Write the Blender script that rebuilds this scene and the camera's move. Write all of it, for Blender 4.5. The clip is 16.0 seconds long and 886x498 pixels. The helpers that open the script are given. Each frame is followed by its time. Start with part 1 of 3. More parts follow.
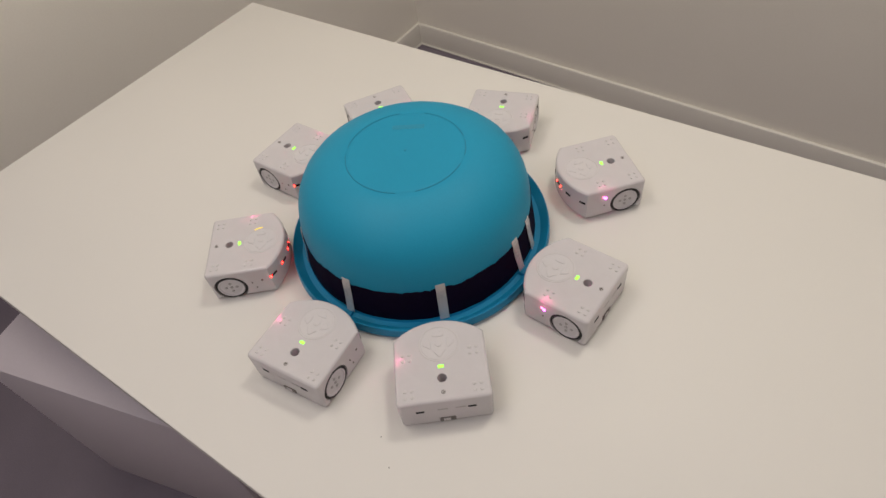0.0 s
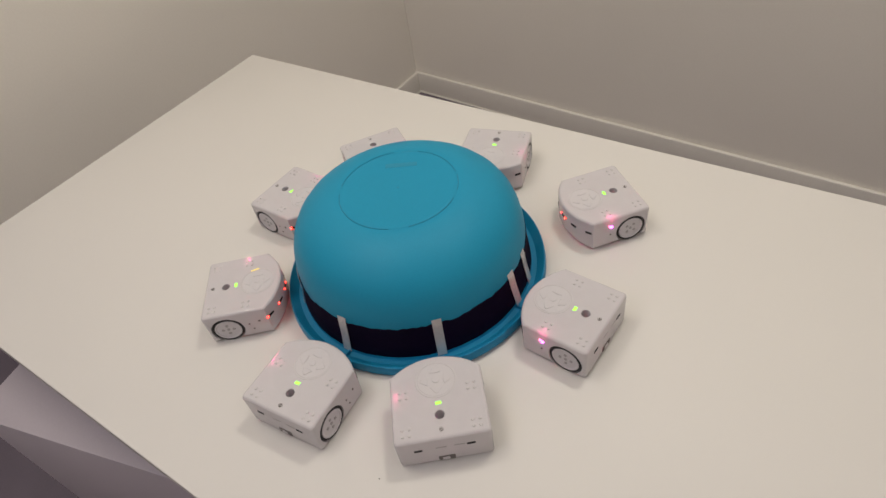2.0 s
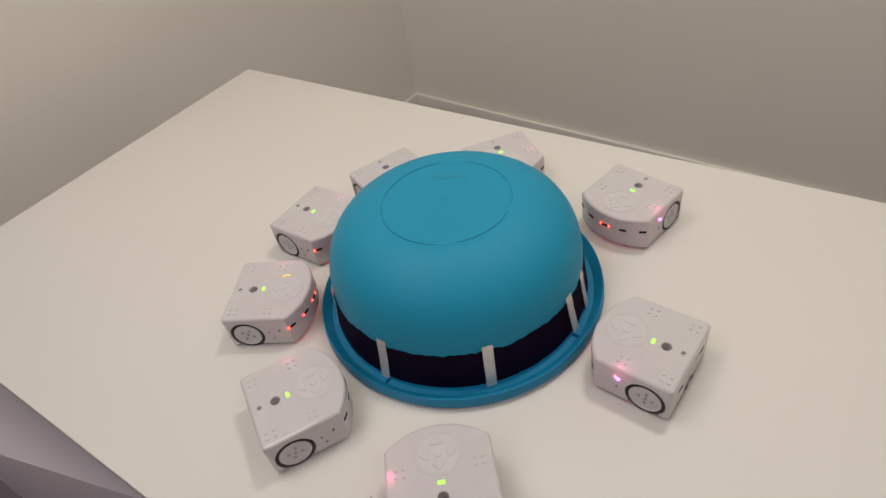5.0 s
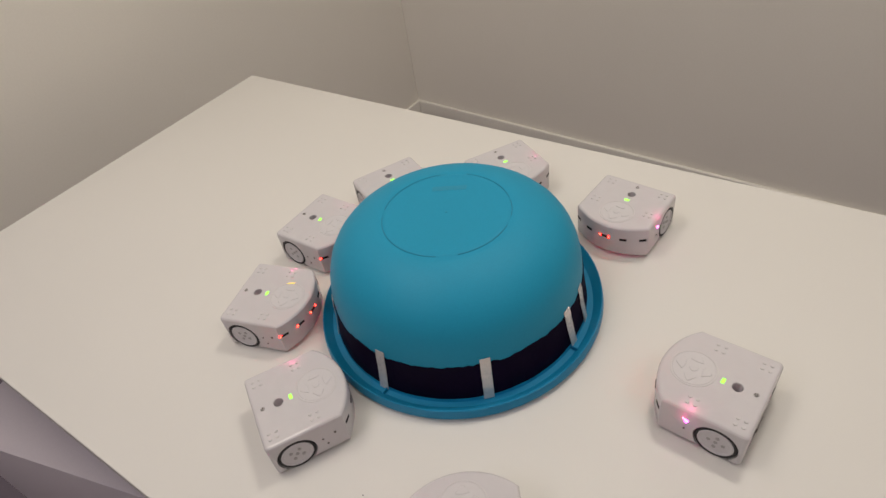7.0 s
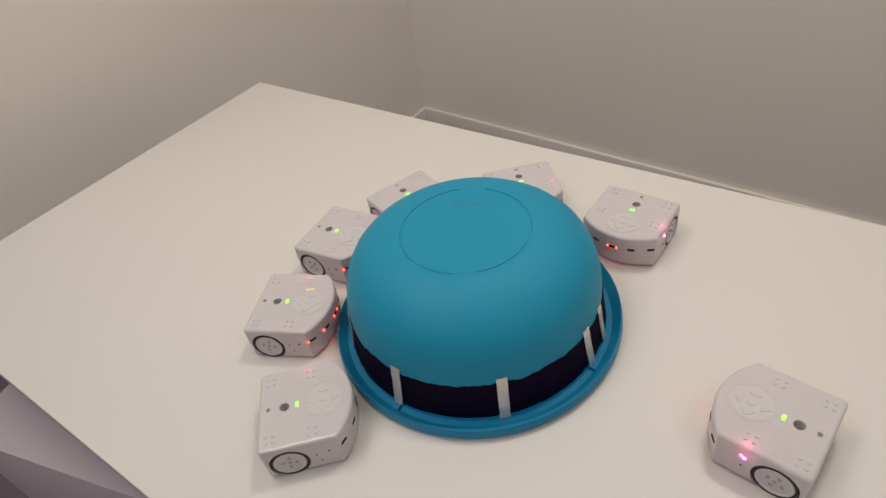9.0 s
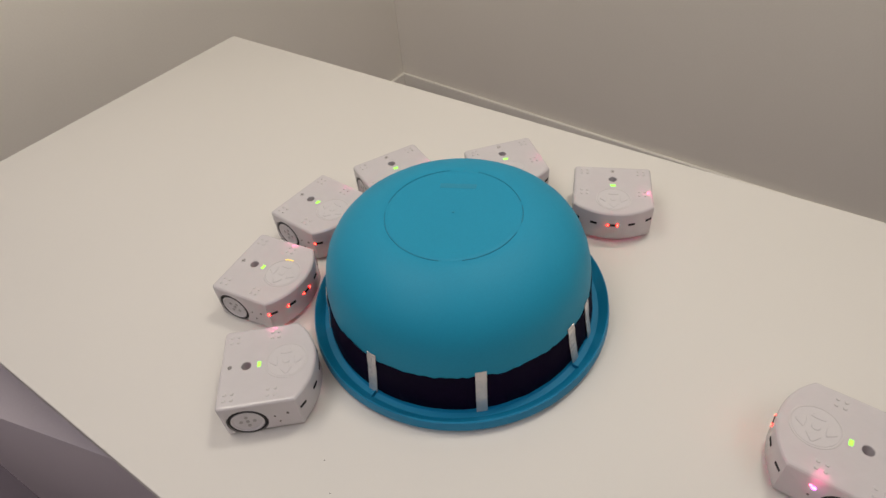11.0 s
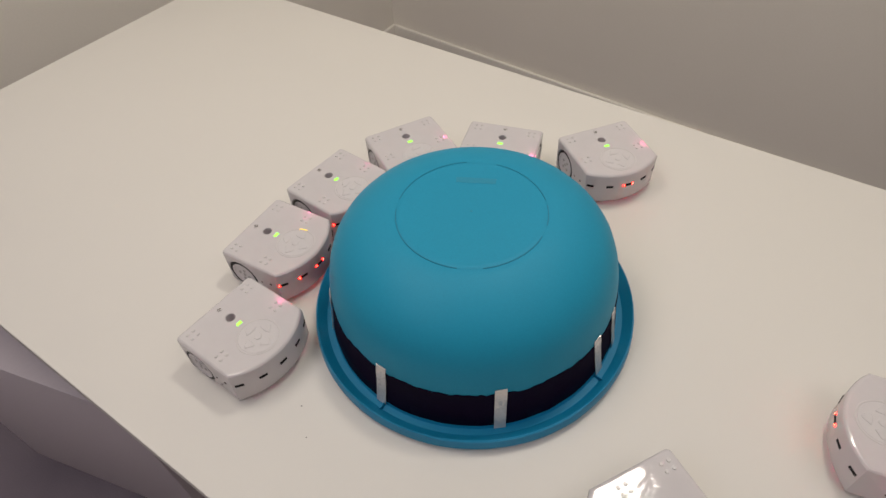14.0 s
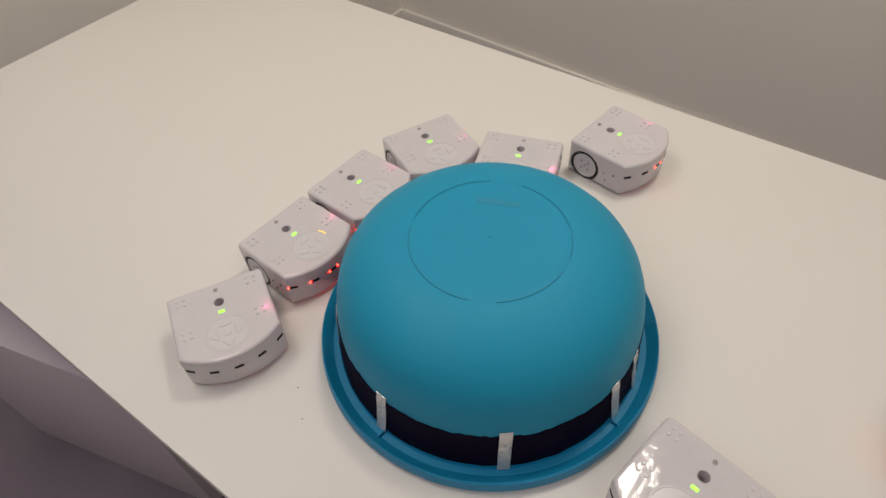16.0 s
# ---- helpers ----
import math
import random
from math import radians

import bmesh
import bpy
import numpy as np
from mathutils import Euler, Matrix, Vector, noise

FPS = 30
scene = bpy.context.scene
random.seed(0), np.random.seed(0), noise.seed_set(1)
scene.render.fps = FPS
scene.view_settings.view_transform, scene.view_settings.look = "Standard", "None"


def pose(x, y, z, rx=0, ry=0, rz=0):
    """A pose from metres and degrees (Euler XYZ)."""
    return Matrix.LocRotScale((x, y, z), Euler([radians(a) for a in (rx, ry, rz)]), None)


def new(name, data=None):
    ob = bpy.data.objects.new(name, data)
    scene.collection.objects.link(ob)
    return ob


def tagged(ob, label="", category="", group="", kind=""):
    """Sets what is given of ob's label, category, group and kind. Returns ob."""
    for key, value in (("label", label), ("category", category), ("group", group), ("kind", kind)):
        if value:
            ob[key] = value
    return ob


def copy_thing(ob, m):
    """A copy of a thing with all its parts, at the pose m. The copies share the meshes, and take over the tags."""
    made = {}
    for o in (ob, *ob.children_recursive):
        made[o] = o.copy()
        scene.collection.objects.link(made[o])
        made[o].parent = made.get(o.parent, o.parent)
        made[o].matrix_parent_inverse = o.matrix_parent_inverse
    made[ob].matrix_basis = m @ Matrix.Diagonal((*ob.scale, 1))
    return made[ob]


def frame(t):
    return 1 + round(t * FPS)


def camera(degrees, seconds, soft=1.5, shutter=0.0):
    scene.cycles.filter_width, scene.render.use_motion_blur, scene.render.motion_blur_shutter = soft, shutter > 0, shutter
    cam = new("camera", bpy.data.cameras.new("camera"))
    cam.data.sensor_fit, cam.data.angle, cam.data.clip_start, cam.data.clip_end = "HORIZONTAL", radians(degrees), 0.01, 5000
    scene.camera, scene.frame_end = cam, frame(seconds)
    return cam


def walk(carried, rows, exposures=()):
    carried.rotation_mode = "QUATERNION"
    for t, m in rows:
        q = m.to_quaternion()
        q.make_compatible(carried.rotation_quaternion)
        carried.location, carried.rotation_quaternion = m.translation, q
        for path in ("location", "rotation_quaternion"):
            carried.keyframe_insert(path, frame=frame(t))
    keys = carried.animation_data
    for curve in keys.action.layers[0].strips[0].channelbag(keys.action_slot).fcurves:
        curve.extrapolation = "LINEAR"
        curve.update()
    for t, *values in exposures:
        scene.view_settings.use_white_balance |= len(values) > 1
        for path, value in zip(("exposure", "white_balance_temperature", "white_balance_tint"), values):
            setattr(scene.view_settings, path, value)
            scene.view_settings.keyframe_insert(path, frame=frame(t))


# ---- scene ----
# ---------- camera ----------
SHOT = [
    (0.0, 1.2182, -0.8728, 1.3867, 40.760, -49.082, -9.218),
    (0.5, 1.2110, -0.8575, 1.3879, 40.951, -49.185, -9.740),
    (1.0, 1.2179, -0.8638, 1.3733, 41.393, -48.470, -8.152),
    (1.5, 1.2285, -0.8751, 1.3718, 41.209, -46.096, -9.747),
    (2.0, 1.2347, -0.8727, 1.3730, 40.621, -44.703, -10.692),
    (2.5, 1.2421, -0.8719, 1.3462, 40.743, -43.113, -11.271),
    (3.0, 1.2395, -0.8770, 1.3229, 41.169, -41.917, -12.111),
    (3.5, 1.2177, -0.8695, 1.3209, 39.970, -42.154, -11.807),
    (4.0, 1.2270, -0.8691, 1.3179, 40.135, -42.858, -10.751),
    (4.5, 1.2270, -0.8686, 1.3177, 40.044, -42.328, -10.652),
    (7.0, 1.2477, -0.8718, 1.3260, 40.433, -41.326, -10.237),
    (7.5, 1.2411, -0.8783, 1.3310, 40.949, -40.683, -10.479),
    (8.0, 1.2451, -0.8769, 1.3344, 41.487, -40.250, -10.893),
    (10.5, 1.2525, -0.8723, 1.3236, 38.617, -42.764, -6.670),
    (11.0, 1.2550, -0.8729, 1.3233, 38.071, -43.669, -5.614),
    (11.5, 1.2563, -0.8722, 1.3238, 37.815, -43.882, -5.222),
    (12.0, 1.2568, -0.8687, 1.3225, 37.703, -44.155, -5.153),
    (12.5, 1.2560, -0.8650, 1.3237, 38.041, -44.140, -5.423),
    (13.0, 1.2567, -0.8674, 1.3228, 38.203, -44.047, -5.367),
    (13.5, 1.2630, -0.8688, 1.3173, 38.022, -46.001, -4.691),
    (14.0, 1.2669, -0.8710, 1.3127, 37.222, -47.442, -3.795),
    (14.5, 1.2697, -0.8691, 1.3089, 37.582, -48.625, -3.475),
    (15.0, 1.2705, -0.8682, 1.3046, 37.329, -48.882, -2.713),
    (15.5, 1.2741, -0.8657, 1.3076, 38.060, -48.514, -3.496),
    (16.0, 1.2724, -0.8673, 1.3073, 38.042, -48.536, -3.364),
]
cam = camera(71.06, 16.0)


def shot_pose(x, y, z, yaw, pitch, roll):
    """Heading left of +y, pitch up, lean, in degrees."""
    m = pose(0, 0, 0, 0, 0, yaw) @ pose(0, 0, 0, 90 + pitch, 0, 0) @ pose(0, 0, 0, 0, 0, roll)
    return Matrix.Translation((x, y, z)) @ m


walk(cam, [(t, shot_pose(*r)) for t, *r in SHOT])

# ---------- light ----------
TABLE_Z = 0.70
world = bpy.data.worlds.new("world")
scene.world = world
world.use_nodes = True
world.node_tree.nodes["Background"].inputs[0].default_value = (0.9, 0.92, 1.0, 1)
world.node_tree.nodes["Background"].inputs[1].default_value = 0.05
scene.view_settings.exposure = -0.05


def overhead_light(x, y, w, d, watts, colour=(1.0, 0.93, 0.87)):
    data = bpy.data.lights.new("overhead_light", "AREA")
    data.shape, data.size, data.size_y, data.energy, data.color = "RECTANGLE", w, d, watts, colour
    ob = new("overhead_light", data)
    ob.matrix_world = pose(x, y, 2.66)
    return ob


overhead_light(1.13, 0.24, 0.30, 0.24, 11, (1.0, 0.94, 0.83))
overhead_light(0.25, -0.75, 0.7, 0.7, 10.6, (1.0, 0.92, 0.82))
# unseen cool fill from the south, added to brighten the cabinet and robot faces
overhead_light(0.5, -2.1, 1.0, 1.2, 10.5, (0.95, 0.90, 1.0))
# unseen broad fill from the east, added to lift the bowl's right side
overhead_light(2.4, -0.55, 1.0, 1.6, 8.5, (1.0, 0.93, 0.91))


# ---------- materials ----------
def material(name, colour, rough=0.5, metal=0.0, vary=0.04, scale=30.0, bump=0.05, fine=300.0, spec=0.5, translucent=0.0, coat=0.0):
    """Principled surface with a broad colour drift and a fine grain."""
    mat = bpy.data.materials.new(name)
    mat.use_nodes = True
    nt, nodes = mat.node_tree, mat.node_tree.nodes
    b = nodes["Principled BSDF"]
    b.inputs["Roughness"].default_value, b.inputs["Metallic"].default_value = rough, metal
    b.inputs["Specular IOR Level"].default_value = spec
    b.inputs["Coat Weight"].default_value = coat
    b.inputs["Coat Roughness"].default_value = 0.08
    tex = nodes.new("ShaderNodeTexCoord")
    broad, grain = nodes.new("ShaderNodeTexNoise"), nodes.new("ShaderNodeTexNoise")
    broad.inputs["Scale"].default_value, grain.inputs["Scale"].default_value = scale / 10, fine
    broad.inputs["Detail"].default_value = 4
    for n in (broad, grain):
        nt.links.new(tex.outputs["Object"], n.inputs["Vector"])
    add = nodes.new("ShaderNodeMath")
    add.operation = "ADD"
    nt.links.new(broad.outputs["Fac"], add.inputs[0])
    nt.links.new(grain.outputs["Fac"], add.inputs[1])
    ramp = nodes.new("ShaderNodeMapRange")
    ramp.inputs["From Min"].default_value, ramp.inputs["From Max"].default_value = 0.6, 1.4
    ramp.inputs["To Min"].default_value, ramp.inputs["To Max"].default_value = 1 - vary, 1 + vary
    nt.links.new(add.outputs[0], ramp.inputs["Value"])
    mul = nodes.new("ShaderNodeVectorMath")
    mul.operation = "SCALE"
    mul.inputs[0].default_value = colour
    nt.links.new(ramp.outputs[0], mul.inputs["Scale"])
    nt.links.new(mul.outputs[0], b.inputs["Base Color"])
    rr = nodes.new("ShaderNodeMapRange")
    rr.inputs["From Min"].default_value, rr.inputs["From Max"].default_value = 0.3, 0.7
    rr.inputs["To Min"].default_value, rr.inputs["To Max"].default_value = rough * 0.85, min(1, rough * 1.15)
    nt.links.new(broad.outputs["Fac"], rr.inputs["Value"])
    nt.links.new(rr.outputs[0], b.inputs["Roughness"])
    if bump:
        bn = nodes.new("ShaderNodeBump")
        bn.inputs["Strength"].default_value, bn.inputs["Distance"].default_value = bump, 0.0006
        nt.links.new(grain.outputs["Fac"], bn.inputs["Height"])
        nt.links.new(bn.outputs[0], b.inputs["Normal"])
    if translucent:
        tr, mix = nodes.new("ShaderNodeBsdfTranslucent"), nodes.new("ShaderNodeMixShader")
        tr.inputs["Color"].default_value = (*colour, 1)
        mix.inputs[0].default_value = translucent
        nt.links.new(b.outputs[0], mix.inputs[1])
        nt.links.new(tr.outputs[0], mix.inputs[2])
        nt.links.new(mix.outputs[0], nodes["Material Output"].inputs["Surface"])
    return mat


def flecked(mat, scale, tilt):
    """Turn the surface this way and that in small flakes, as on holographic foil."""
    nt, nodes = mat.node_tree, mat.node_tree.nodes
    tex, cells = nodes.new("ShaderNodeTexCoord"), nodes.new("ShaderNodeTexVoronoi")
    cells.inputs["Scale"].default_value = scale
    nt.links.new(tex.outputs["Object"], cells.inputs["Vector"])
    geo = nodes.new("ShaderNodeNewGeometry")
    off, size, total, unit = (nodes.new("ShaderNodeVectorMath") for _ in range(4))
    off.operation, size.operation, total.operation, unit.operation = "SUBTRACT", "SCALE", "ADD", "NORMALIZE"
    off.inputs[1].default_value = (0.5, 0.5, 0.5)
    size.inputs["Scale"].default_value = tilt
    nt.links.new(cells.outputs["Color"], off.inputs[0])
    nt.links.new(off.outputs[0], size.inputs[0])
    nt.links.new(size.outputs[0], total.inputs[0])
    nt.links.new(geo.outputs["Normal"], total.inputs[1])
    nt.links.new(total.outputs[0], unit.inputs[0])
    nt.links.new(unit.outputs[0], nodes["Principled BSDF"].inputs["Normal"])
    return mat


def glow(name, colour, strength):
    mat = bpy.data.materials.new(name)
    mat.use_nodes = True
    b = mat.node_tree.nodes["Principled BSDF"]
    b.inputs["Base Color"].default_value = (*[0.05 + 0.5 * c for c in colour], 1)
    b.inputs["Emission Color"].default_value = (*colour, 1)
    b.inputs["Emission Strength"].default_value = strength
    return mat


M = {
    "laminate": material("laminate", (0.742, 0.718, 0.680), 0.55, spec=0.38, vary=0.015, scale=20, bump=0.03, fine=900),
    "wall": material("wall", (0.86, 0.820, 0.752), 0.9, vary=0.025, scale=15, bump=0.12, fine=220),
    "skirting": material("skirting", (0.84, 0.81, 0.75), 0.35, vary=0.03, scale=20),
    "carpet": material("carpet", (0.20, 0.172, 0.205), 0.95, vary=0.14, scale=60, bump=0.6, fine=420, spec=0.1),
    "ceiling": material("ceiling", (0.78, 0.77, 0.74), 0.9, vary=0.02),
    "cabinet": material("cabinet", (0.61, 0.555, 0.595), 0.5, vary=0.03, scale=20),
    "metal": material("metal", (0.45, 0.45, 0.46), 0.4, 0.8, vary=0.05),
    "shell": material("shell", (0.670, 0.640, 0.655), 0.08, vary=0.02, scale=300, bump=0.7, fine=55, translucent=0.10),
    "relief": material("relief", (0.635, 0.605, 0.61), 0.3, vary=0.02, bump=0.0),
    "button": material("button", (0.70, 0.668, 0.680), 0.22, vary=0.02, bump=0.0, translucent=0.10),
    # grey that stands for the shade inside hub holes and card slots
    "hole_grey": material("hole_grey", (0.40, 0.38, 0.38), 0.6, vary=0.05, bump=0.0),
    "black": material("black", (0.008, 0.007, 0.010), 0.6, spec=0.2, vary=0.1, bump=0.0),
    "rubber": material("rubber", (0.016, 0.014, 0.016), 0.7, vary=0.1, scale=80),
    "hub": material("hub", (0.62, 0.59, 0.61), 0.4, vary=0.03, scale=80, bump=0.02),
    # dark colour standing for the shade inside small openings
    "recess": material("recess", (0.16, 0.14, 0.13), 0.8, vary=0.05, bump=0.0),
    "blue": material("blue", (0.012, 0.292, 0.474), 0.55, spec=0.27, vary=0.05, scale=40, bump=0.08, fine=500),
    # the dome's plastic, darkened in colour for the shade round the rim
    "rim_shade_blue": material("rim_shade_blue", (0.006, 0.222, 0.420), 0.45, spec=0.3, vary=0.05, scale=40, bump=0.08, fine=500),
    "blue_mark": material("blue_mark", (0.009, 0.260, 0.415), 0.5, vary=0.05, bump=0.0),
    "blue_line": material("blue_line", (0.005, 0.215, 0.350), 0.6, vary=0.05, bump=0.0),
    "band": material("band", (0.007, 0.003, 0.016), 0.75, vary=0.2, scale=120, bump=0.3, fine=200, spec=0.06),
    "tape": flecked(material("tape", (0.74, 0.70, 0.675), 0.2, 0.35, vary=0.05, scale=400, bump=0.0), 550, 0.4),
    "speck": material("speck", (0.05, 0.04, 0.03), 0.8, vary=0.1, bump=0.0),
    "green_led": glow("green_led", (0.32, 1.0, 0.05), 1.7),
    "red_led": glow("red_led", (1.0, 0.0028, 0.002), 46.0),
    "lamp_core": glow("lamp_core", (1.0, 0.60, 0.30), 1.6),
    "violet_led": glow("violet_led", (1.0, 0.09, 0.85), 10.0),
    "pink_led": glow("pink_led", (1.0, 0.08, 0.30), 140.0),
    # glow for the reddish spill beside the violet lamp, not a lamp itself
    "rose_spill": glow("rose_spill", (1.0, 0.06, 0.16), 14.0),
    "amber_led": glow("amber_led", (1.0, 0.66, 0.08), 1.3),
}


# ---------- mesh helpers ----------
def finish(bm, smooth=None):
    bmesh.ops.recalc_face_normals(bm, faces=bm.faces)
    if smooth is not None:
        for f in bm.faces:
            f.smooth = True
        for e in bm.edges:
            e.smooth = len(e.link_faces) == 2 and e.calc_face_angle(0) < radians(smooth)
    return bm


def mesh_of(name, bm, mat):
    me = bpy.data.meshes.new(name)
    bm.to_mesh(me)
    bm.free()
    me.materials.append(M[mat])
    return me


def part(name, bm, mat, parent=None, label="", at=None):
    ob = new(name, mesh_of(name, bm, mat))
    if parent is not None:
        ob.parent = parent
    if at is not None:
        ob.matrix_basis = at
    return tagged(ob, label)


def block(x0, y0, z0, x1, y1, z1, bevel=0.0, seg=2):
    bm = bmesh.new()
    bmesh.ops.create_cube(bm, size=1, matrix=Matrix.LocRotScale(((x0 + x1) / 2, (y0 + y1) / 2, (z0 + z1) / 2), None, (abs(x1 - x0), abs(y1 - y0), abs(z1 - z0))))
    if bevel:
        bmesh.ops.bevel(bm, geom=bm.edges[:], offset=bevel, segments=seg, profile=0.5, affect="EDGES")
    return finish(bm, 40 if bevel else None)


def lathe(profile, seg=96, a0=0.0, a1=360.0, shift=None):
    """Turn a profile of (radius, z) round the z axis. shift(angle, i) gives (dr, dz)."""
    bm = bmesh.new()
    full = a1 - a0 >= 360
    rings = []
    for k in range(seg if full else seg + 1):
        a = radians(a0 + (a1 - a0) * k / seg)
        ring = []
        for i, (r, z) in enumerate(profile):
            dr, dz = shift(a, i) if shift else (0, 0)
            ring.append(bm.verts.new(((r + dr) * math.cos(a), (r + dr) * math.sin(a), z + dz)))
        rings.append(ring)
    pairs = zip(rings, rings[1:] + rings[:1]) if full else zip(rings, rings[1:])
    for p, q in pairs:
        for i in range(len(profile) - 1):
            bm.faces.new((p[i], q[i], q[i + 1], p[i + 1]))
    bmesh.ops.remove_doubles(bm, verts=bm.verts, dist=1e-6)
    return bm


def disc(r, h, seg=24, bevel=0.0):
    bm = bmesh.new()
    bmesh.ops.create_cone(bm, cap_ends=True, segments=seg, radius1=r, radius2=r - bevel, depth=h)
    return finish(bm, 50)


# ---------- the room ----------
def structure(name, bm, mat, label, category, at=None):
    ob = part(name, bm, mat, at=at)
    return tagged(ob, label, category, kind="structure")


ROOM = pose(-0.284, 0.943, 0, 0, 0, -3.2)  # corner of the two walls, and the way they run
WEST = pose(-0.284, 0.942, 0, 0, 0, 0.5)
structure("floor", block(-2.2, -5.0, -0.1, 4.6, 0.1, 0.0), "carpet", "dark grey violet short-pile carpet floor", "floor", ROOM)
structure("wall_north", block(-0.1, 0.0, 0.0, 4.6, 0.1, 2.7), "wall", "plain cream painted wall behind the table", "wall", ROOM)
structure("wall_west", block(-0.1, -1.62, 0.0, 0.0, 0.0, 2.7), "wall", "plain cream painted wall beside the table", "wall", WEST)
structure("wall_recess_north", block(-1.5, -1.62, 0.0, -0.1, -1.52, 2.7), "wall", "plain cream painted wall of the recess", "wall", WEST)
structure("wall_recess_west", block(-1.6, -4.5, 0.0, -1.5, -1.52, 2.7), "wall", "plain cream painted wall of the recess", "wall", WEST)
structure("wall_east", block(4.5, -4.6, 0.0, 4.6, 0.0, 2.7), "wall", "plain cream painted wall of the room", "wall", ROOM)
structure("wall_south", block(-1.32, -4.6, 0.0, 4.5, -4.5, 2.7), "wall", "plain cream painted wall of the room", "wall", ROOM)
structure("ceiling", block(-2.2, -5.0, 2.7, 4.6, 0.1, 2.8), "ceiling", "white painted flat ceiling", "ceiling", ROOM)
structure("baseboard_north", block(0.013, -0.013, 0.0, 4.5, 0.0, 0.088, 0.0035, 3), "skirting", "cream painted skirting board along the wall", "baseboard", ROOM)
structure("baseboard_west", block(0.0, -1.62, 0.0, 0.013, 0.0, 0.088, 0.0035, 3), "skirting", "cream painted skirting board along the wall", "baseboard", WEST)
structure("trim_north", block(0.020, -0.020, 0.0, 4.5, -0.013, 0.006, 0.002), "skirting", "pale sealing bead under the skirting board", "trim", ROOM)
structure("trim_west", block(0.013, -1.62, 0.0, 0.020, -0.013, 0.006, 0.002), "skirting", "pale sealing bead under the skirting board", "trim", WEST)


# ---------- table and cabinet ----------
def build_table():
    table = tagged(new("table"), "large white laminate table with thin square edges", "table")
    table.matrix_basis = pose(0, 0, 0)
    part("tabletop", block(0, -0.825, TABLE_Z - 0.025, 1.9, 0, TABLE_Z, 0.0012), "laminate", table)
    for x in (0.10, 1.80):
        for y in (-0.09, -0.735):
            part("leg", block(x - 0.025, y - 0.025, 0, x + 0.025, y + 0.025, TABLE_Z - 0.025, 0.003), "metal", table, "grey metal table leg")
    return table


def build_cabinet():
    cab = tagged(new("cabinet"), "pale grey low storage cabinet pushed askew under the table", "cabinet")
    cab.matrix_basis = pose(0.113, -0.922, 0, 0, 0, 14.4)
    part("body", block(0.0, 0.0, 0.0, 0.485, 0.40, 0.495, 0.0015), "cabinet", cab)
    part("back_panel", block(0.003, 0.4005, 0.0, 0.482, 0.409, 0.490, 0.001), "cabinet", cab)
    return cab


build_table()
build_cabinet()


